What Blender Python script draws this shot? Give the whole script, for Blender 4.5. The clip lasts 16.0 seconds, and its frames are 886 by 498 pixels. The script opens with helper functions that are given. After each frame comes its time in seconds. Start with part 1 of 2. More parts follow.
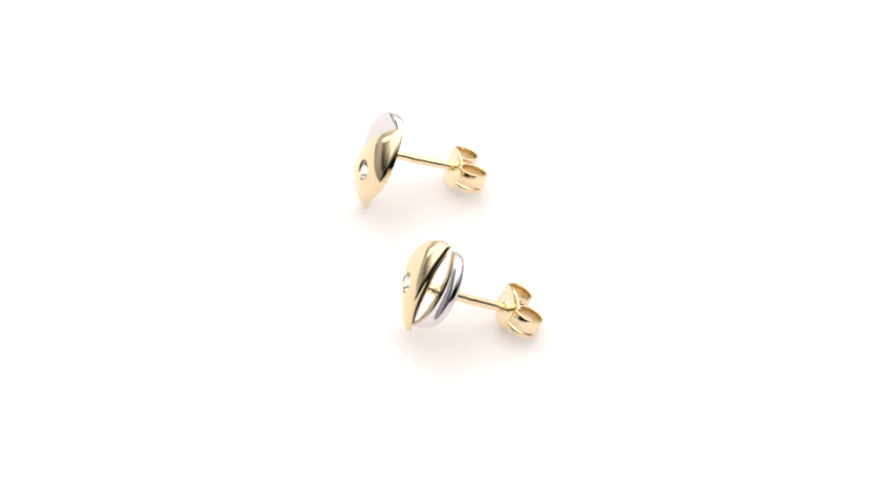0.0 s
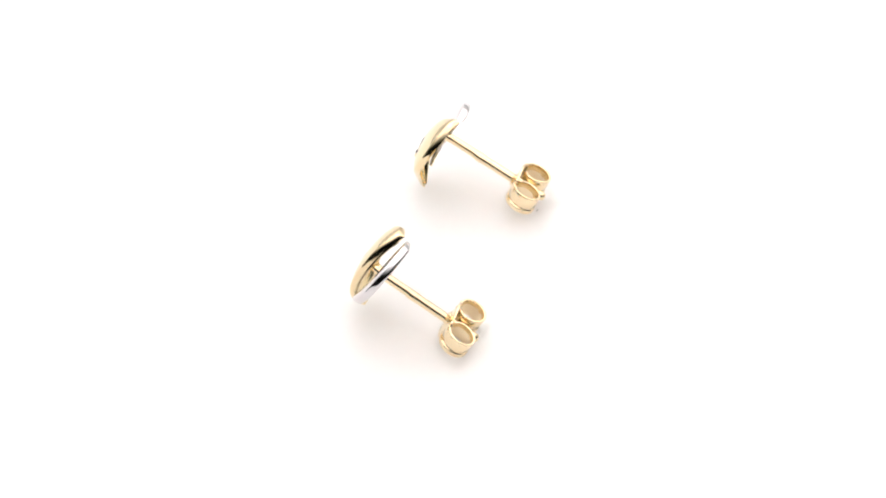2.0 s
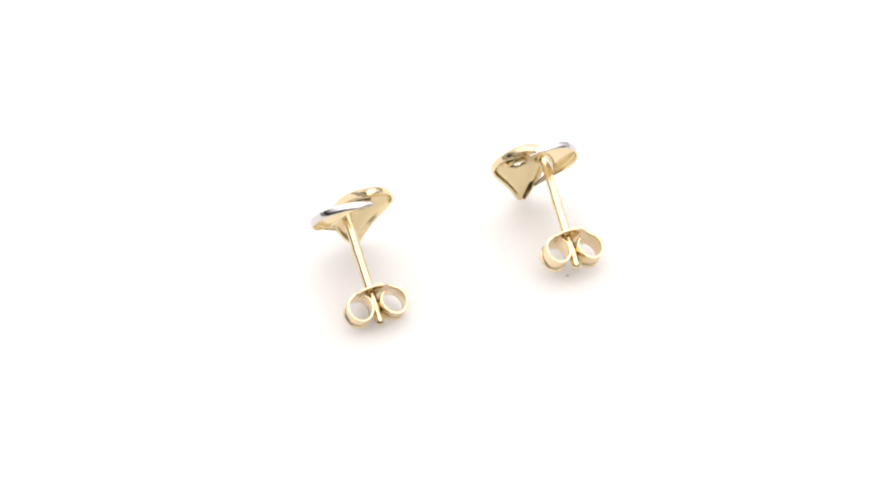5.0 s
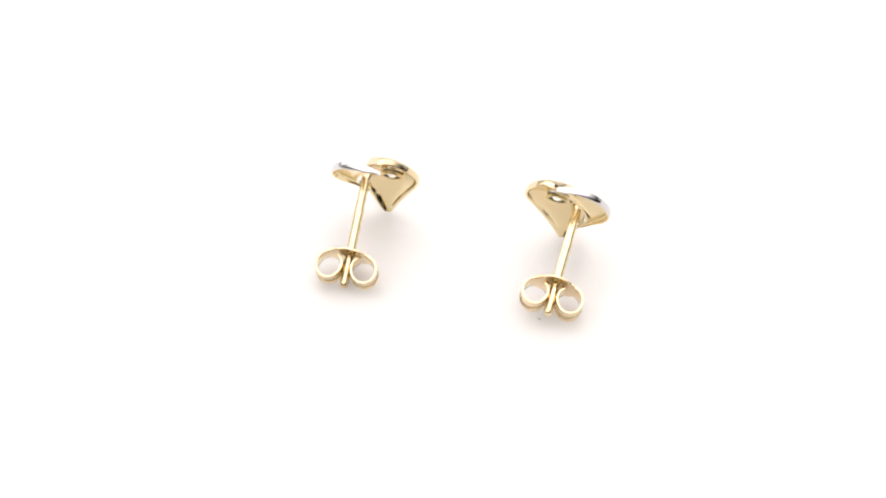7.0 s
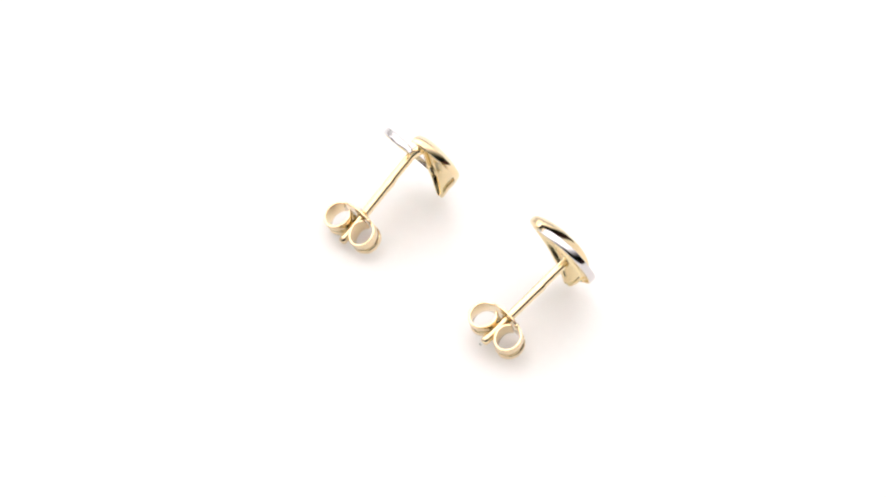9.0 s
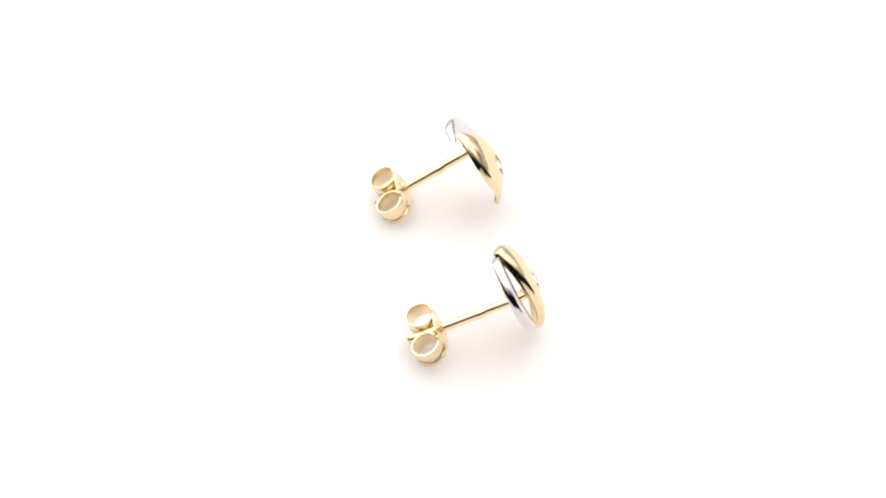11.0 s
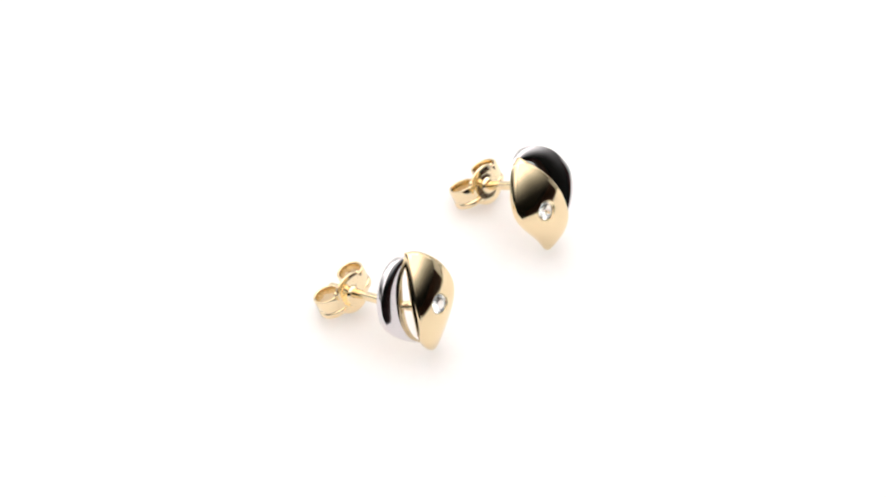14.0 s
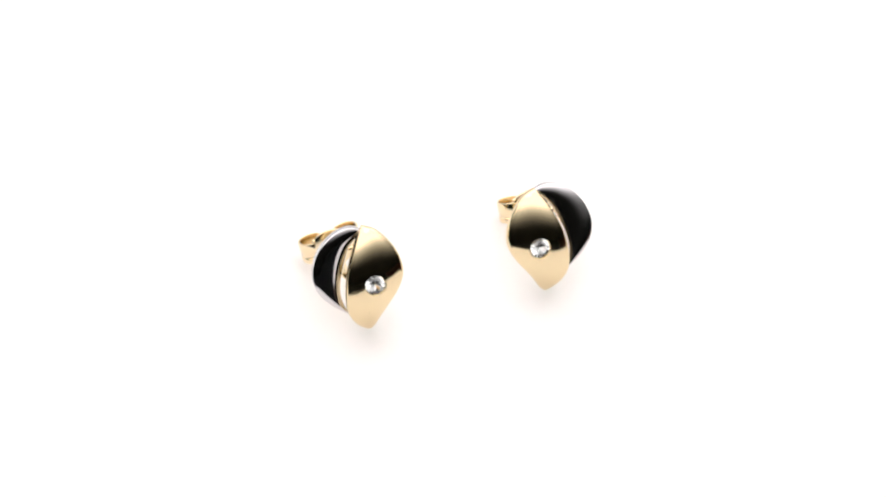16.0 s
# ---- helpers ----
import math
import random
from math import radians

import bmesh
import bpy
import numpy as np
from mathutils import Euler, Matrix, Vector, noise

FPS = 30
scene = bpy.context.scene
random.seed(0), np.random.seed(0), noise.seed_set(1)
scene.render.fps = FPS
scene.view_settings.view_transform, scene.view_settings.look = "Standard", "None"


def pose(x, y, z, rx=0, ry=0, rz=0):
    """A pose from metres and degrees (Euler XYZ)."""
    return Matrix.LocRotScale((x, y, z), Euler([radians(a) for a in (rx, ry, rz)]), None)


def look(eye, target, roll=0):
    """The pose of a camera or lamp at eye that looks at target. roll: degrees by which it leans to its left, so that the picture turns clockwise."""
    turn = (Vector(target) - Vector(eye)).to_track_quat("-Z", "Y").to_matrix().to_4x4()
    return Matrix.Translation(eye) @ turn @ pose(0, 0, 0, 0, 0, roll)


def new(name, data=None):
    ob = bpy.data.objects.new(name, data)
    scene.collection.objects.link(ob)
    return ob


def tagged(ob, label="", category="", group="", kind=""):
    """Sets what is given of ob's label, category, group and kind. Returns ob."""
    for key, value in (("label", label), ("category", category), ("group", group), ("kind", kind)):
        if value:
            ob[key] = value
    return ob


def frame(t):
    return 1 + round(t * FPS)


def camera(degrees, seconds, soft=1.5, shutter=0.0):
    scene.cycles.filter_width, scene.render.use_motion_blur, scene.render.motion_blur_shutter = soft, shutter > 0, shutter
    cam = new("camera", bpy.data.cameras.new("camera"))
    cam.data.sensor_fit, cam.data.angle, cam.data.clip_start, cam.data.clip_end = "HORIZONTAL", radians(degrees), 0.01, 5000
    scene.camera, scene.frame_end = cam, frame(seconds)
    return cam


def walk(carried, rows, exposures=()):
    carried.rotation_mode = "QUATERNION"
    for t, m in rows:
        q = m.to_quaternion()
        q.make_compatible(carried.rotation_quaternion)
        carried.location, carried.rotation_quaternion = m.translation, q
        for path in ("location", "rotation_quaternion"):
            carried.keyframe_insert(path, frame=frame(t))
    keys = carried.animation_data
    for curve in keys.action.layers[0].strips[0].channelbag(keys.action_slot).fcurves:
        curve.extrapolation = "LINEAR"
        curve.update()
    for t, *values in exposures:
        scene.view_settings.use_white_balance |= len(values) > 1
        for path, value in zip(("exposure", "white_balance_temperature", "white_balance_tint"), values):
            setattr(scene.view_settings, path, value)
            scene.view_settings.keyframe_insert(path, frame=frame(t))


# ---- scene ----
# One still camera, close over a small turning table. Lengths of the jewellery are given in millimetres.
MM = 0.001
SECONDS = 16.0
cam = camera(16.52, SECONDS, soft=1.95)
DIST, ELEV, PAN, TILT, ROLL = 0.2917, radians(43.892), radians(-0.1437), radians(0.2742), -0.177
FWD = Vector((0, math.cos(ELEV), -math.sin(ELEV)))
UPW = Vector((0, math.sin(ELEV), math.cos(ELEV)))
EYE = -DIST * FWD
AIM = EYE + DIST * (Vector((math.sin(PAN) * math.cos(TILT), 0, 0)) + FWD * math.cos(PAN) * math.cos(TILT) + UPW * math.sin(TILT))
walk(cam, [(0.0, look(EYE, AIM, ROLL)), (SECONDS, look(EYE, AIM, ROLL))])
scene.view_settings.exposure = -0.355

# ---- light: a white photo tent, open towards the camera, in a dim studio ----
world = bpy.data.worlds.new("world")
world.use_nodes = True
world.node_tree.nodes["Background"].inputs[0].default_value = (0.5, 0.52, 0.55, 1)
world.node_tree.nodes["Background"].inputs[1].default_value = 0.05
scene.world = world


def softbox(eye, target, width, height, watts, colour=(1, 0.985, 0.975)):
    lamp = bpy.data.lights.new("softbox", "AREA")
    lamp.shape, lamp.size, lamp.size_y = "RECTANGLE", width, height
    lamp.energy, lamp.color = watts, colour
    ob = new("softbox", lamp)
    ob.matrix_world = look(eye, target)
    return ob


softbox((0, 0.215, 0.64), (0, 0.215, 0), 1.40, 0.78, 6.9)
softbox((-0.70, 0.34, 0.34), (0, 0.1, 0.05), 0.46, 0.50, 1.0)
softbox((0.70, 0.40, 0.34), (0, 0.1, 0.05), 0.36, 0.50, 0.35)
softbox((0, 0.60, 0.33), (0, 0, 0.05), 1.10, 0.50, 1.8)


# ---- materials ----
def material(name):
    m = bpy.data.materials.new(name)
    m.use_nodes = True
    return m, m.node_tree.nodes, m.node_tree.links, m.node_tree.nodes["Principled BSDF"]


def metal(name, colour, rough, grain=0.02, bump=0.03):
    """Polished metal with faint polishing waves and small handling marks."""
    m, n, l, b = material(name)
    b.inputs["Metallic"].default_value = 1
    geo = n.new("ShaderNodeTexCoord")
    fine, wave = n.new("ShaderNodeTexNoise"), n.new("ShaderNodeTexNoise")
    fine.inputs["Scale"].default_value, fine.inputs["Detail"].default_value = 4200, 4
    wave.inputs["Scale"].default_value, wave.inputs["Detail"].default_value = 420, 2
    for t in (fine, wave):
        l.new(geo.outputs["Object"], t.inputs["Vector"])
    mix = n.new("ShaderNodeMix")
    mix.data_type = "RGBA"
    l.new(wave.outputs["Fac"], mix.inputs["Factor"])
    mix.inputs["A"].default_value = (*[c * 0.97 for c in colour], 1)
    mix.inputs["B"].default_value = (*[min(1, c * 1.03) for c in colour], 1)
    l.new(mix.outputs["Result"], b.inputs["Base Color"])
    span = n.new("ShaderNodeMapRange")
    span.inputs["To Min"].default_value, span.inputs["To Max"].default_value = rough - grain, rough + grain
    l.new(fine.outputs["Fac"], span.inputs["Value"])
    l.new(span.outputs["Result"], b.inputs["Roughness"])
    relief = n.new("ShaderNodeBump")
    relief.inputs["Strength"].default_value, relief.inputs["Distance"].default_value = bump, 0.0002
    l.new(wave.outputs["Fac"], relief.inputs["Height"])
    l.new(relief.outputs["Normal"], b.inputs["Normal"])
    return m


def matte(name, colour, rough, scale, amount=0.03, bump=0.05):
    m, n, l, b = material(name)
    b.inputs["Roughness"].default_value = rough
    geo, grain = n.new("ShaderNodeTexCoord"), n.new("ShaderNodeTexNoise")
    grain.inputs["Scale"].default_value, grain.inputs["Detail"].default_value = scale, 6
    l.new(geo.outputs["Object"], grain.inputs["Vector"])
    mix = n.new("ShaderNodeMix")
    mix.data_type = "RGBA"
    l.new(grain.outputs["Fac"], mix.inputs["Factor"])
    mix.inputs["A"].default_value = (*[c * (1 - amount) for c in colour], 1)
    mix.inputs["B"].default_value = (*[min(1, c * (1 + amount)) for c in colour], 1)
    l.new(mix.outputs["Result"], b.inputs["Base Color"])
    relief = n.new("ShaderNodeBump")
    relief.inputs["Strength"].default_value, relief.inputs["Distance"].default_value = bump, 0.0005
    l.new(grain.outputs["Fac"], relief.inputs["Height"])
    l.new(relief.outputs["Normal"], b.inputs["Normal"])
    return m


GOLD = metal("polished_yellow_gold", (0.84, 0.685, 0.435), 0.10)
GOLD_BACK = metal("satin_yellow_gold", (0.88, 0.735, 0.45), 0.18, 0.02, 0.02)
GOLD_WIRE = metal("drawn_gold_wire", (0.92, 0.77, 0.5), 0.17, 0.04, 0.06)
GOLD_CLIP = metal("pressed_gold_sheet", (0.93, 0.77, 0.515), 0.15, 0.04, 0.08)
WHITE_GOLD = metal("rhodium_white_gold", (0.70, 0.67, 0.68), 0.09)
BOARD = matte("white_acrylic_board", (0.962, 0.890, 0.875), 0.45, 900, 0.012, 0.01)
board = BOARD.node_tree.nodes["Principled BSDF"]
board.inputs["Subsurface Weight"].default_value, board.inputs["Subsurface Scale"].default_value = 0.9, 0.012
board.inputs["Subsurface Radius"].default_value = (0.90, 0.98, 0.98)
FABRIC = matte("white_tent_fabric", (0.86, 0.86, 0.85), 0.9, 500, 0.03, 0.1)
WALL = matte("dark_studio_paint", (0.03, 0.03, 0.03), 0.8, 30, 0.1, 0.1)
# added on the unseen east wall, so the metal picks up reddish reflections
MAROON = matte("maroon_reflection_tint", (0.12, 0.03, 0.02), 0.8, 30, 0.15, 0.1)
FLOOR = matte("dark_studio_carpet", (0.03, 0.025, 0.025), 0.95, 200, 0.2, 0.2)

CRYSTAL, n, l, b = material("clear_brilliant_crystal")
b.inputs["Base Color"].default_value = (1, 1, 1, 1)
b.inputs["Roughness"].default_value = 0.02
b.inputs["Transmission Weight"].default_value = 1
b.inputs["IOR"].default_value = 1.77


# ---- building helpers ----
def part(name, bm, mat, parent=None, label="", smooth=True):
    mesh = bpy.data.meshes.new(name)
    bm.to_mesh(mesh)
    bm.free()
    for f in mesh.polygons:
        f.use_smooth = smooth
    mesh.materials.append(mat)
    ob = new(name, mesh)
    if parent:
        ob.parent = parent
    return tagged(ob, label)


def rounded(ob, width, segments=3, angle=40):
    mod = ob.modifiers.new("bevel", "BEVEL")
    mod.width, mod.segments, mod.limit_method, mod.angle_limit = width, segments, "ANGLE", radians(angle)
    ob.modifiers.new("normals", "WEIGHTED_NORMAL").keep_sharp = True
    return ob


def block(name, size, at, mat, parent=None, label="", bevel=0.0):
    bm = bmesh.new()
    bmesh.ops.create_cube(bm, size=1, matrix=Matrix.Translation(at) @ Matrix.Diagonal((*size, 1)))
    if bevel:
        bmesh.ops.bevel(bm, geom=bm.edges[:], offset=bevel, segments=2, affect="EDGES")
    return part(name, bm, mat, parent, label, smooth=False)


def spline(points, steps):
    """Points of a smooth curve through the given ones, at even parameter steps."""
    pts = [Vector(p) for p in points]
    pts = [2 * pts[0] - pts[1]] + pts + [2 * pts[-1] - pts[-2]]
    out = []
    for i in range(steps + 1):
        u = i / steps * (len(pts) - 3)
        k = min(int(u), len(pts) - 4)
        f = u - k
        a, b_, c, d = pts[k:k + 4]
        out.append(0.5 * (2 * b_ + (c - a) * f + (2 * a - 5 * b_ + 4 * c - d) * f * f + (3 * b_ - a - 3 * c + d) * f ** 3))
    return out


def relaxed(pts, rounds=12):
    """The same curve with its small waves smoothed away; the ends stay."""
    for _ in range(rounds):
        pts = [pts[0]] + [0.25 * a + 0.5 * p + 0.25 * c for a, p, c in zip(pts, pts[1:], pts[2:])] + [pts[-1]]
    return pts


def shell(side_a, side_b, bulge, sheet, rims, roll, power=2.4, nu=30, ns=80):
    """A leaf of sheet metal between two edge curves (x, y, z) from its top to its tip, hollow behind.
    bulge: how far its middle stands forward, sheet: its thickness, rims: how deep its border is turned back along side_a and side_b,
    roll: the radius to which the border is rounded over.
    Faces get index 1 in the hollow back, index 0 elsewhere."""
    ca, cb = relaxed(spline(side_a, ns)), relaxed(spline(side_b, ns))
    deep = Vector((0, 1, 0))
    bm = bmesh.new()
    rings = []
    for s in range(ns + 1):
        f = s / ns
        a, c = ca[s], cb[s]
        half = max(0.0005, (c - a).length / 2)
        out = (a - c).normalized() if half > 0.001 else Vector((1, 0, 0))
        crest = bulge * max(0.0, math.sin(math.pi * f)) ** 0.7
        r = min(roll, 0.45 * half)
        w = min(sheet, 0.45 * half)
        taper = min(1.0, 0.35 + 2.2 * (1 - f), 0.5 + 4 * f)
        ring = []

        def dome(v, back=0.0):
            return a.lerp(c, (v + 1) / 2) + deep * (back - crest * (1 - abs(v) ** power))
        inset = 1 - r / half
        for i in range(nu + 1):                                   # the front
            ring.append((dome(-inset * math.cos(math.pi * i / nu)), 0))
        for side, rim in ((-1, rims[1]), (1, rims[0])):           # both borders, then the hollow between them
            o = -out if side < 0 else out
            lip = dome(inset) if side < 0 else dome(-inset)
            wall = [(lip + o * r * math.sin(k * math.pi / 10) + deep * r * (1 - math.cos(k * math.pi / 10)), 0) for k in range(1, 6)]
            top = wall[-1][0]
            depth = max(rim * taper, r + 0.05)
            low = Vector((top.x, lip.y + depth, top.z))
            wall += [(top.lerp(low, 0.5) + o * 0.02, 0), (top.lerp(low, 0.9), 0), (low - o * 0.25 * w, 0), (low - o * 0.75 * w, 1)]
            inner = low - o * w
            wall += [(inner - deep * 0.06, 1), (Vector((inner.x, lip.y + min(sheet + 0.1, 0.85 * depth), inner.z)), 1)]
            if side < 0:
                ring += wall
                reach = max(0.05, inset - 1.15 * w / half)
                ring += [(dome(reach * math.cos(math.pi * i / nu), sheet), 1) for i in range(nu + 1)]
            else:
                ring += wall[::-1]
        rings.append(ring)
    verts = [[(bm.verts.new(p * MM), k) for p, k in ring] for ring in rings]
    n = len(verts[0])
    for r0, r1 in zip(verts, verts[1:]):
        for i in range(n):
            j = (i + 1) % n
            bm.faces.new((r0[i][0], r0[j][0], r1[j][0], r1[i][0])).material_index = max(r0[i][1], r0[j][1])
    for r0 in (verts[0], verts[-1]):
        bm.faces.new([v for v, _ in r0])
    bmesh.ops.remove_doubles(bm, verts=bm.verts, dist=0.006 * MM)
    bmesh.ops.recalc_face_normals(bm, faces=bm.faces)
    return bm


def mirrored(bm, sign):
    if sign < 0:
        bmesh.ops.scale(bm, vec=(-1, 1, 1), verts=bm.verts)
        bmesh.ops.reverse_faces(bm, faces=bm.faces)
    return bm


def tube(points, radii, sides=20):
    """A round rod along points (mm) with a radius at each."""
    bm = bmesh.new()
    rings = []
    pts = [Vector(p) for p in points]
    for i, p in enumerate(pts):
        d = (pts[min(i + 1, len(pts) - 1)] - pts[max(i - 1, 0)]).normalized()
        a = d.orthogonal().normalized() if i == 0 else (a - d * a.dot(d)).normalized()
        c = d.cross(a)
        rings.append([bm.verts.new((p + radii[i] * (math.cos(k * math.tau / sides) * a + math.sin(k * math.tau / sides) * c)) * MM) for k in range(sides)])
    for r0, r1 in zip(rings, rings[1:]):
        for k in range(sides):
            bm.faces.new((r0[k], r0[(k + 1) % sides], r1[(k + 1) % sides], r1[k]))
    bm.faces.new(rings[0][::-1])
    bm.faces.new(rings[-1])
    bmesh.ops.recalc_face_normals(bm, faces=bm.faces)
    return bm


def lathe(profile, matrix, sides=40, closed=True):
    """A ring turned from a closed profile of (radius, height) about local z, in mm."""
    bm = bmesh.new()
    rings = [[bm.verts.new(matrix @ (Vector((r * math.cos(k * math.tau / sides), r * math.sin(k * math.tau / sides), h)) * MM)) for k in range(sides)] for r, h in profile]
    pairs = list(zip(rings, rings[1:])) + ([(rings[-1], rings[0])] if closed else [])
    for r0, r1 in pairs:
        for k in range(sides):
            bm.faces.new((r0[k], r0[(k + 1) % sides], r1[(k + 1) % sides], r1[k]))
    bmesh.ops.recalc_face_normals(bm, faces=bm.faces)
    return bm


def brilliant(radius, matrix):
    """A round brilliant: table, crown, girdle and pavilion in flat facets."""
    bm = bmesh.new()
    table = [bm.verts.new((0.56 * radius * math.cos(a), 0.56 * radius * math.sin(a), 0.32 * radius)) for a in [k * math.tau / 8 for k in range(8)]]
    star = [bm.verts.new((0.80 * radius * math.cos(a), 0.80 * radius * math.sin(a), 0.19 * radius)) for a in [(k + 0.5) * math.tau / 8 for k in range(8)]]
    gird = [bm.verts.new((radius * math.cos(a), radius * math.sin(a), 0.03 * radius)) for a in [k * math.tau / 16 for k in range(16)]]
    girdb = [bm.verts.new((radius * math.cos(a), radius * math.sin(a), -0.03 * radius)) for a in [k * math.tau / 16 for k in range(16)]]
    low = [bm.verts.new((0.25 * radius * math.cos(a), 0.25 * radius * math.sin(a), -0.66 * radius)) for a in [(k + 0.5) * math.tau / 8 for k in range(8)]]
    tip = bm.verts.new((0, 0, -0.86 * radius))
    bm.faces.new(table)
    for k in range(8):
        j = (k + 1) % 8
        bm.faces.new((table[k], star[k], table[j]))
        bm.faces.new((table[k], gird[2 * k], star[k]))
        bm.faces.new((star[k], gird[2 * j], table[j]))
        bm.faces.new((star[k], gird[2 * k], gird[2 * k + 1]))
        bm.faces.new((star[k], gird[2 * k + 1], gird[2 * j]))
        bm.faces.new((girdb[2 * k], low[k], girdb[2 * k + 1]))
        bm.faces.new((girdb[2 * k + 1], low[k], girdb[2 * j]))
        bm.faces.new((girdb[2 * j], low[k], low[j]))
        bm.faces.new((low[k], tip, low[j]))
    for k in range(16):
        j = (k + 1) % 16
        bm.faces.new((gird[k], girdb[k], girdb[j], gird[j]))
    bmesh.ops.recalc_face_normals(bm, faces=bm.faces)
    bmesh.ops.transform(bm, matrix=matrix @ Matrix.Scale(MM, 4), verts=bm.verts)
    return bm


def cut(ob, cutter):
    """Take the cutter's volume out of ob, and remove the cutter."""
    mod = ob.modifiers.new("cut", "BOOLEAN")
    mod.object, mod.solver = cutter, "EXACT"
    bpy.context.view_layer.update()
    mesh = bpy.data.meshes.new_from_object(ob.evaluated_get(bpy.context.evaluated_depsgraph_get()))
    ob.modifiers.clear()
    ob.data = mesh
    bpy.data.objects.remove(cutter)


# ---- the studio ----
block("studio_floor", (4, 4, 0.1), (0, 0, -0.95), FLOOR)
tagged(bpy.data.objects["studio_floor"], "dark carpet floor of a dim photo studio", "floor", kind="structure")
block("ceiling", (4, 4, 0.1), (0, 0, 1.85), WALL)
tagged(bpy.data.objects["ceiling"], "dark painted ceiling of a dim photo studio", "ceiling", kind="structure")
for nm, size, at in (("wall_north", (4.2, 0.1, 2.7), (0, 2.05, 0.45)), ("wall_south", (4.2, 0.1, 2.7), (0, -2.05, 0.45)),
                     ("wall_east", (0.1, 4, 2.7), (2.05, 0, 0.45)), ("wall_west", (0.1, 4, 2.7), (-2.05, 0, 0.45))):
    tagged(block(nm, size, at, MAROON if nm == "wall_east" else WALL), "unseen studio wall, coloured dark maroon to tint reflections in the metal" if nm == "wall_east" else "dark painted wall of a dim photo studio", "wall", kind="structure")


def photo_table():
    """White table under the turntable, on four legs."""
    table = tagged(new("photo_table"), "plain round white photo table under the turntable", "table")
    table.location = (0, 0.04, -0.9)
    top = lathe([(418, 888), (419, 887.5), (420, 884), (420, 861), (417, 858)], Matrix.Identity(4), 128, False)
    top.faces.new([v for v in top.verts if abs(v.co.z - 0.888) < 1e-5])
    top.faces.new([v for v in top.verts if abs(v.co.z - 0.858) < 1e-5])
    bmesh.ops.recalc_face_normals(top, faces=top.faces)
    part("tabletop", top, BOARD, table, smooth=False)
    for x in (-0.24, 0.24):
        for y in (-0.24, 0.24):
            block("leg", (0.05, 0.05, 0.858), (x, y, 0.429), BOARD, table, bevel=0.003)
    return table


def light_tent():
    """White cloth panels at the back, the sides and above; the front is open to the camera."""
    tent = tagged(new("light_tent"), "white cloth photo tent open at the front", "light tent")
    tent.location = (0, 0, -0.012)
    block("back_panel", (1.5, 0.004, 0.66), (0, 0.62, 0.33), FABRIC, tent)
    block("side_panel", (0.004, 0.85, 0.66), (-0.748, 0.193, 0.33), FABRIC, tent)
    block("side_panel", (0.004, 0.44, 0.66), (0.748, 0.398, 0.33), FABRIC, tent)
    block("top_panel", (1.5, 1.24, 0.004), (0, 0.0, 0.664), FABRIC, tent)
    return tent


def glow_dome():
    """An added, unseen dome over the camera that stands in for soft light mirrored in the gold, glowing at its top and
    dimmer towards its lower end.
    """
    m, n, l, b = material("added_glow")
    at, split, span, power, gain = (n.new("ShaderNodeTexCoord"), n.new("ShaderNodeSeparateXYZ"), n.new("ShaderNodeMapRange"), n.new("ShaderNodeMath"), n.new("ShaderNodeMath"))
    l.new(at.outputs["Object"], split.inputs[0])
    # the glow reaches lower towards the sides of the dome
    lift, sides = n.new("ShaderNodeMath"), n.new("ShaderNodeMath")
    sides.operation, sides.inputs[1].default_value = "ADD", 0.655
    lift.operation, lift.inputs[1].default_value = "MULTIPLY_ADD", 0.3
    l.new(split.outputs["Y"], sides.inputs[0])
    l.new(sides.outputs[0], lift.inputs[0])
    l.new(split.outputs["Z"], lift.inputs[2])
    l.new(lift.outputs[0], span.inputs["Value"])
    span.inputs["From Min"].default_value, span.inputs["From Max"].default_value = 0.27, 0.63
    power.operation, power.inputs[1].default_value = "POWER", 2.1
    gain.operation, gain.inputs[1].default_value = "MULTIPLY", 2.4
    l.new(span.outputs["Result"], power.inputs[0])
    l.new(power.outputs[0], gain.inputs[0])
    # near-black where it doesn't glow, so the metal mirrors a dark front
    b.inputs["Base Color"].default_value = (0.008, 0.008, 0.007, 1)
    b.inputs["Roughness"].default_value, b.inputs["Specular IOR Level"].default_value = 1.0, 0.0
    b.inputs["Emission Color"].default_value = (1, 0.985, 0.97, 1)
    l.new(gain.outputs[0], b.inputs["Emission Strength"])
    helper = tagged(new("glow_dome"), "added glowing dome over the camera, for soft light mirrored in the gold", "light")
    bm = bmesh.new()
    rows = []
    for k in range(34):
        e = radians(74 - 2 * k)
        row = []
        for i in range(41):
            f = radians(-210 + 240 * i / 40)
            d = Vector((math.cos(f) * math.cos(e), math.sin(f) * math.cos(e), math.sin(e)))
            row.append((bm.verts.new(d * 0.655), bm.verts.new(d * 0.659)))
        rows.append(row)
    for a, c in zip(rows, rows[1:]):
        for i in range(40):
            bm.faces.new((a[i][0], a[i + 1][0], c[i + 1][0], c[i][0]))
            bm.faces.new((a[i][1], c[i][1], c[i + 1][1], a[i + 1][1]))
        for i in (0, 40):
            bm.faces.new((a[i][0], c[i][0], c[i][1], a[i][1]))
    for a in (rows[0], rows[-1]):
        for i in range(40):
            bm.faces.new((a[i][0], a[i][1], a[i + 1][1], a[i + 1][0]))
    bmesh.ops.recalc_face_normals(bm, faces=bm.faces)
    part("glow_shell", bm, m, helper)
    return helper


photo_table()
light_tent()
glow_dome()


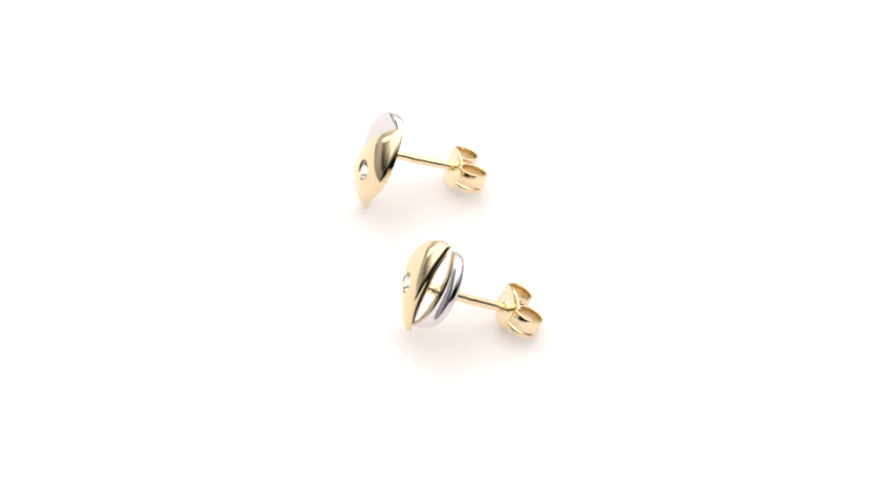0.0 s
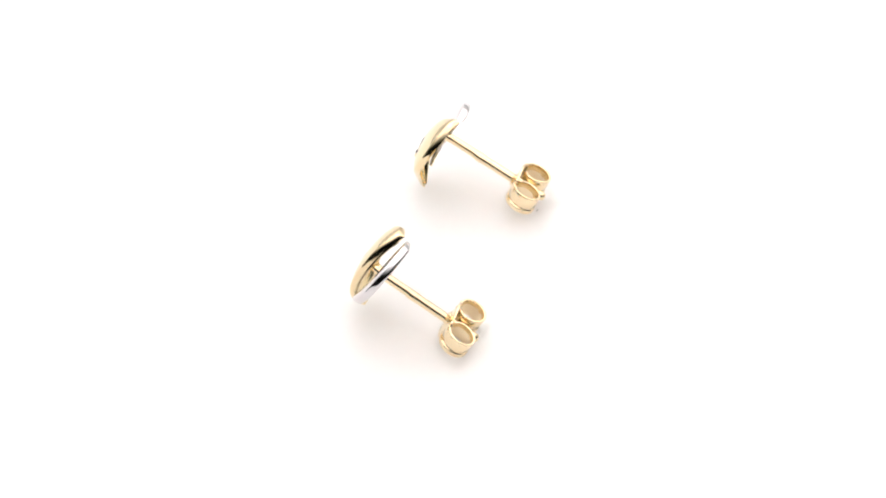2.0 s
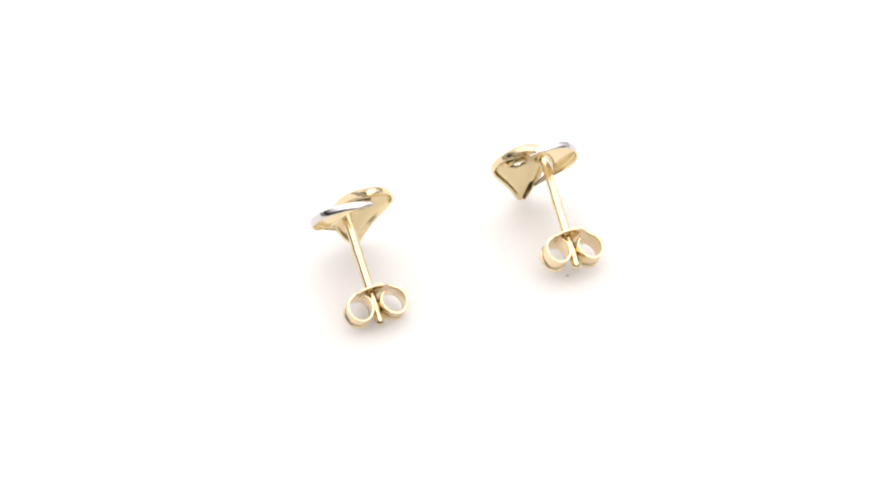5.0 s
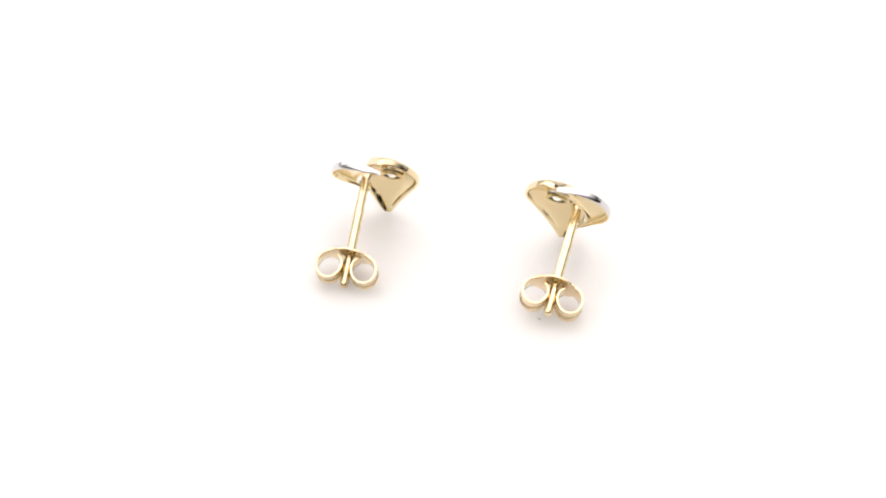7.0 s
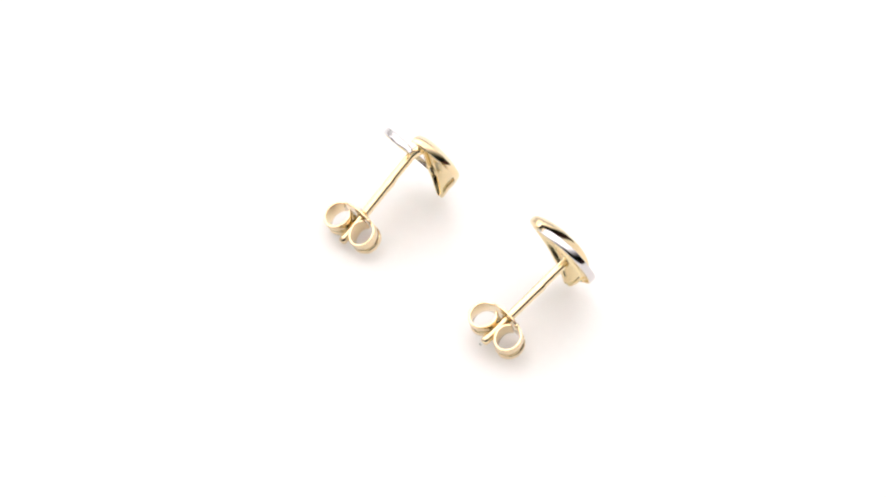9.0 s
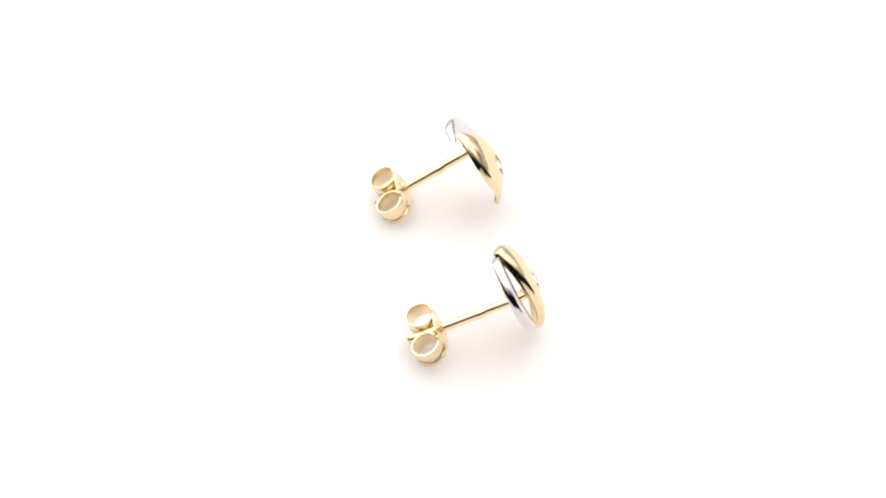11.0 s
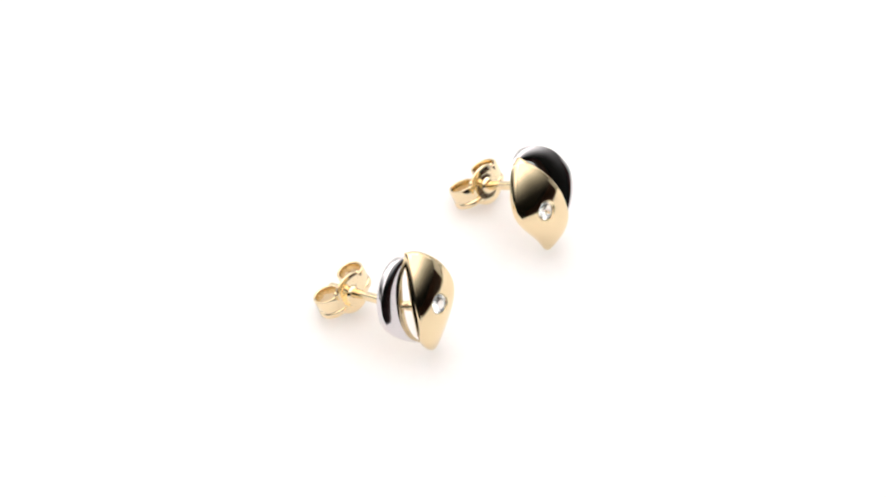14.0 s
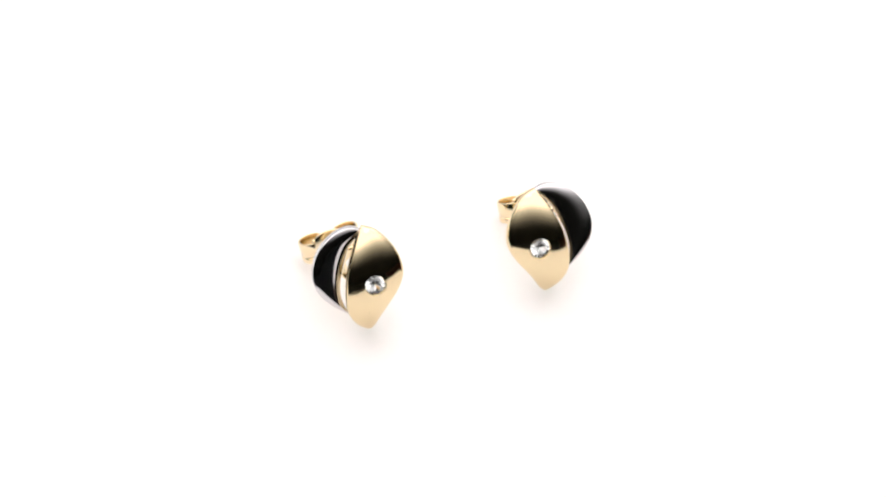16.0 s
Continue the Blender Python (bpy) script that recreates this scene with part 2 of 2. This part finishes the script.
def turntable():
    """A round white disc with a rounded edge, turning about its middle."""
    table = tagged(new("turntable"), "round glossy white acrylic turntable under the earrings", "turntable")
    disc = lathe([(129, 0), (129.7, -0.3), (130, -1), (130, -4.6), (129, -5)], Matrix.Identity(4), 128, False)
    bmesh.ops.holes_fill(disc, edges=disc.edges)
    bmesh.ops.recalc_face_normals(disc, faces=disc.faces)
    part("disc", disc, BOARD, table, smooth=False)
    base = lathe([(60, -5), (61, -5.5), (61, -11.5), (60, -12)], Matrix.Identity(4), 64, False)
    bmesh.ops.holes_fill(base, edges=base.edges)
    bmesh.ops.recalc_face_normals(base, faces=base.faces)
    part("base", base, BOARD, table, smooth=False)
    return table


TURNTABLE = turntable()

# ---- the earrings ----
# Local space of one: origin where the post leaves the flower, x to the right seen from the front, y back along the post, z up.
GOLD_OUTER = [(1.95, -0.3, 5.05), (3.0, -0.65, 4.75), (4.1, -0.92, 3.7), (4.95, -1.1, 2.3), (5.34, -1.28, 0.75), (5.1, -1.35, -0.5), (4.38, -1.25, -1.8), (3.54, -0.95, -3.0), (2.86, -0.52, -4.1), (2.36, -0.08, -5.02), (1.85, 0.15, -5.45)]
GOLD_INNER = [(1.95, -0.3, 5.05), (1.55, -0.7, 4.5), (0.98, -1.3, 3.5), (0.38, -1.72, 2.2), (-0.1, -1.95, 0.75), (-0.3, -2.0, -0.5), (-0.38, -1.92, -1.8), (-0.22, -1.62, -3.0), (0.35, -1.08, -4.15), (1.15, -0.26, -5.05), (1.85, 0.15, -5.45)]
WHITE_OUTER = [(2.3, 0.15, 4.4), (1.1, 0.05, 5.05), (-0.25, -0.12, 4.95), (-1.58, -0.34, 4.2), (-2.52, -0.5, 3.1), (-3.1, -0.68, 1.6), (-3.14, -0.84, 0.3), (-2.62, -0.96, -0.95), (-1.72, -1.0, -1.98), (-0.6, -0.9, -2.92), (0.6, -0.72, -3.75)]
WHITE_INNER = [(2.3, 0.15, 4.4), (1.6, 0.0, 4.1), (1.0, -0.13, 3.7), (0.45, -0.22, 3.0), (0.0, -0.36, 1.9), (-0.35, -0.5, 0.9), (-0.6, -0.63, -0.2), (-0.66, -0.74, -1.2), (-0.5, -0.8, -2.1), (-0.1, -0.8, -2.9), (0.6, -0.72, -3.75)]


STONE_AT, STONE_R = Vector((2.42, -1.86, -0.3)), 0.93


def earring(sign, shift, lean_back, clip_drop, clip_turn, bulge):
    """A stud of a yellow and a white leaf with a set stone; sign mirrors it, shift moves the leaves on the post, lean_back tips the yellow leaf forward in degrees,
    clip_drop is how far the clip hangs under the post's middle, clip_turn by how many degrees it is turned on it, bulge how far the yellow leaf is domed."""
    ob = new("earring")
    move = Matrix.Translation(Vector((shift[0], 0, shift[1])) * MM) 
    white_lean = 0.6 if sign < 0 else 2.8
    lean = move @ Matrix.Rotation(radians(lean_back), 4, "X")

    def leafed(bm, m=lean):
        mirrored(bm, sign)
        bmesh.ops.transform(bm, matrix=m, verts=bm.verts)
        return bm
    seat = Matrix.Translation(STONE_AT * MM) @ Euler((radians(82), 0, 0)).to_matrix().to_4x4()
    gold = part("yellow_leaf", leafed(shell(GOLD_OUTER, GOLD_INNER, bulge, 0.3, (0.78, 0.85), 0.32, 2.4)), GOLD, ob, "domed polished yellow gold leaf")
    bm = lathe([(0.01, 1.5), (STONE_R + 0.06, 1.5), (STONE_R + 0.06, -0.1), (STONE_R * 0.84, -0.5), (STONE_R * 0.84, -3), (0.01, -3)], seat, 40)
    cut(gold, part("hole", leafed(bm), GOLD))
    gold.data.materials.append(GOLD_BACK)
    gold.data.set_sharp_from_angle(angle=radians(55))
    white = part("white_leaf", leafed(shell(WHITE_OUTER, WHITE_INNER, 0.24, 0.26, (0.75, 0.5), 0.13, 2.2), move @ Matrix.Rotation(radians(white_lean), 4, "X")), WHITE_GOLD, ob, "domed polished white gold leaf")
    white.data.materials.append(GOLD_BACK)
    white.data.set_sharp_from_angle(angle=radians(55))
    # the setting: a thin raised collar round the stone and a short tube behind the leaf
    collar = lathe([(STONE_R + 0.0, 0.04), (STONE_R + 0.03, 0.13), (STONE_R + 0.09, 0.17), (STONE_R + 0.16, 0.13), (STONE_R + 0.19, 0.05), (STONE_R + 0.2, -0.1), (STONE_R + 0.0, -0.1)], seat, 48)
    part("collar", leafed(collar), GOLD, ob)
    back = lathe([(0.80, -0.3), (1.0, -0.3), (1.0, -0.58), (0.95, -0.62), (0.86, -0.62), (0.80, -0.58)], seat, 40)
    part("setting_tube", leafed(back), GOLD_BACK, ob)
    part("stone", leafed(brilliant(STONE_R, seat @ Matrix.Translation((0, 0, 0.03 * MM)))), CRYSTAL, ob, "clear round brilliant-cut stone", smooth=False)
    # post, with a small step and a flattened notch, and a rounded end
    ys = [-1.25, -0.6, 0, 0.5, 2.8, 3.1, 3.5, 3.9, 4.2, 6, 8, 10.25, 10.6, 10.77, 10.83]
    rs = [0.52, 0.48, 0.44, 0.43, 0.43, 0.46, 0.48, 0.46, 0.44, 0.44, 0.44, 0.44, 0.41, 0.3, 0.1]
    root = 0.2 if sign < 0 else 0.05
    xs = [0.14 + (root - 0.14) * (1 - min(max(y, 0), 8) / 8) + (0.5 * sign if y < -1 else 0.2 * sign if y < 0 else 0) for y in ys]
    part("post", tube([(x, y, 0.22 - 0.034 * y + (0.07 if y < 3 else 0)) for x, y in zip(xs, ys)], rs), GOLD_WIRE, ob, "straight yellow gold ear post")
    mark = bmesh.new()
    bmesh.ops.create_uvsphere(mark, u_segments=20, v_segments=10, radius=1, matrix=Matrix.Translation(Vector((0.14 + 0.6 * (root - 0.14), 3.5, 0.5)) * MM) @ Matrix.Diagonal((0.2 * MM, 0.5 * MM, 0.05 * MM, 1)))
    part("stamp", mark, GOLD_WIRE, ob)
    clip = clip_back(ob)
    clip.location = (0.14 * MM, 0.2 * MM, -clip_drop * MM)
    clip.rotation_euler = (0, radians(clip_turn), 0)
    return ob


def strip(path, half, sheet, side, mat, name, parent):
    """A band of sheet metal bent along path (x, y), with a half width at each point (mm);
    a groove is pressed into its outside."""
    bm = bmesh.new()
    rings = []
    pts = [Vector(p) for p in path]
    for i, p in enumerate(pts):
        d = (pts[min(i + 1, len(pts) - 1)] - pts[max(i - 1, 0)]).normalized()
        nrm = Vector((-d.y, d.x)) * sheet / 2 * side
        h = half[i]
        outer = [(p - nrm, h), (p - nrm, -0.30 * h), (p - 0.3 * nrm, -0.40 * h), (p - 0.3 * nrm, -0.46 * h), (p - 1.5 * nrm, -0.56 * h), (p - 1.5 * nrm, -h)]
        rings.append([bm.verts.new(Vector((q.x, q.y, z)) * MM) for q, z in [(p + nrm, -h), (p + nrm, h)] + outer])
    for r0, r1 in zip(rings, rings[1:]):
        for k in range(8):
            bm.faces.new((r0[k], r0[(k + 1) % 8], r1[(k + 1) % 8], r1[k]))
    bm.faces.new(rings[0][::-1])
    bm.faces.new(rings[-1])
    bmesh.ops.recalc_face_normals(bm, faces=bm.faces)
    return rounded(part(name, bm, mat, parent), 0.06 * MM, 2, 50)


def clip_back(parent):
    """Butterfly back: an oval dished plate with two bands rolled back to the post."""
    bm = bmesh.new()
    sides, rings = 48, []
    for r, off in ((0.2, -0.22), (0.27, -0.2), (0.36, 0.06), (0.6, 0.03), (0.85, 0.03), (1.0, 0.1)):
        rings.append([bm.verts.new(Vector((2.1 * r * math.cos(a), 7.15 + off + 0.3 * (r * math.cos(a)) ** 2, 1.9 * r * math.sin(a))) * MM) for a in [k * math.tau / sides for k in range(sides)]])
    for r, off in ((1.0, 0.3), (0.6, 0.24), (0.3, 0.28), (0.2, 0.4)):
        rings.append([bm.verts.new(Vector((2.1 * r * math.cos(a), 7.15 + off + 0.3 * (r * math.cos(a)) ** 2, 1.9 * r * math.sin(a))) * MM) for a in [k * math.tau / sides for k in range(sides)]])
    for r0, r1 in zip(rings, rings[1:] + rings[:1]):
        for k in range(sides):
            bm.faces.new((r0[k], r0[(k + 1) % sides], r1[(k + 1) % sides], r1[k]))
    bmesh.ops.recalc_face_normals(bm, faces=bm.faces)
    clip = rounded(part("clip", bm, GOLD_CLIP, parent, "yellow gold butterfly clip with two rolled loops"), 0.05 * MM, 2, 50)
    for x in (-0.75, -0.5, -0.28):
        block("stamped_bar", (0.1 * MM, 0.05 * MM, 0.34 * MM), Vector((x, 7.22, 1.15)) * MM, GOLD_CLIP, clip)
    for s in (-1, 1):
        knob = bmesh.new()
        bmesh.ops.create_uvsphere(knob, u_segments=14, v_segments=8, radius=1, matrix=Matrix.Translation(Vector((s * 1.55, 7.5, 1.22)) * MM) @ Matrix.Diagonal((0.2 * MM, 0.2 * MM, 0.16 * MM, 1)))
        part("shoulder", knob, GOLD_CLIP, clip)
        path = spline([(s * 1.05 * x, y) for x, y in ((1.2, 7.42), (1.85, 7.55), (2.46, 8.0), (2.73, 8.8), (2.5, 9.65), (1.85, 10.12), (1.12, 10.0), (0.63, 9.45), (0.45, 8.8), (0.55, 8.2), (0.95, 7.72))], 48)
        half = [1.02 - 0.12 * i / 48 for i in range(49)]
        strip(path, half, 0.22, s, GOLD_CLIP, "loop", clip)
    return clip


EARRING_P = tagged(earring(-1, (0.5, -0.65), 5, -0.1, -4, 0.5), "two-tone gold leaf stud earring with clear stone, lower resting", "earring", "pair of earrings")
EARRING_Q = tagged(earring(1, (0.0, -0.2), -1, 0.12, -11, 0.5), "two-tone gold leaf stud earring with clear stone, mirror twin", "earring", "pair of earrings")


def stand(x, y, z, heading, tilt):
    """An earring's place on the turntable: its root, the heading of its post and the post's dip."""
    f, d = radians(heading), radians(tilt)
    back = Vector((math.cos(d) * math.cos(f), math.cos(d) * math.sin(f), -math.sin(d)))
    right = Vector((math.sin(f), -math.cos(f), 0))
    m = Matrix((right, back, right.cross(back))).transposed().to_4x4()
    m.translation = Vector((x, y, z)) * MM
    return m


def dust_speck():
    """A grain of dust on the turntable, of uneven shape."""
    bm = bmesh.new()
    bmesh.ops.create_icosphere(bm, subdivisions=2, radius=1)
    for v in bm.verts:
        v.co *= 1 + 0.35 * noise.noise(v.co * 2.3)
        v.co = Vector((v.co.x * 0.07, v.co.y * 0.16, v.co.z * 0.06)) * MM
    low = min(v.co.z for v in bm.verts)
    bmesh.ops.translate(bm, vec=(0, 0, -low), verts=bm.verts)
    return tagged(part("dust_speck", bm, DUST), "tiny grey dust speck lying on the white turntable", "dust")


DUST = matte("grey_dust", (0.5, 0.48, 0.46), 0.9, 3000, 0.2)
SPECK = dust_speck()
PLACE_SPECK = pose(-0.81 * MM, -11.2 * MM, 0, 0, 0, 20)
PLACE_P = stand(-0.52, 9.64, 5.55, 205, 28)
PLACE_Q = stand(8.51, -8.57, 5.15, 201.5, 21)


def motions():
    """The turntable turns evenly clockwise, and carries the earrings."""
    steps = [i * 0.25 for i in range(65)]
    turn = {t: pose(0, 0, 0, 0, 0, 169.041 - 16.741 * t) for t in steps}
    walk(TURNTABLE, [(t, turn[t]) for t in steps])
    walk(EARRING_P, [(t, turn[t] @ PLACE_P) for t in steps])
    walk(EARRING_Q, [(t, turn[t] @ PLACE_Q) for t in steps])
    walk(SPECK, [(t, turn[t] @ PLACE_SPECK) for t in steps])


motions()
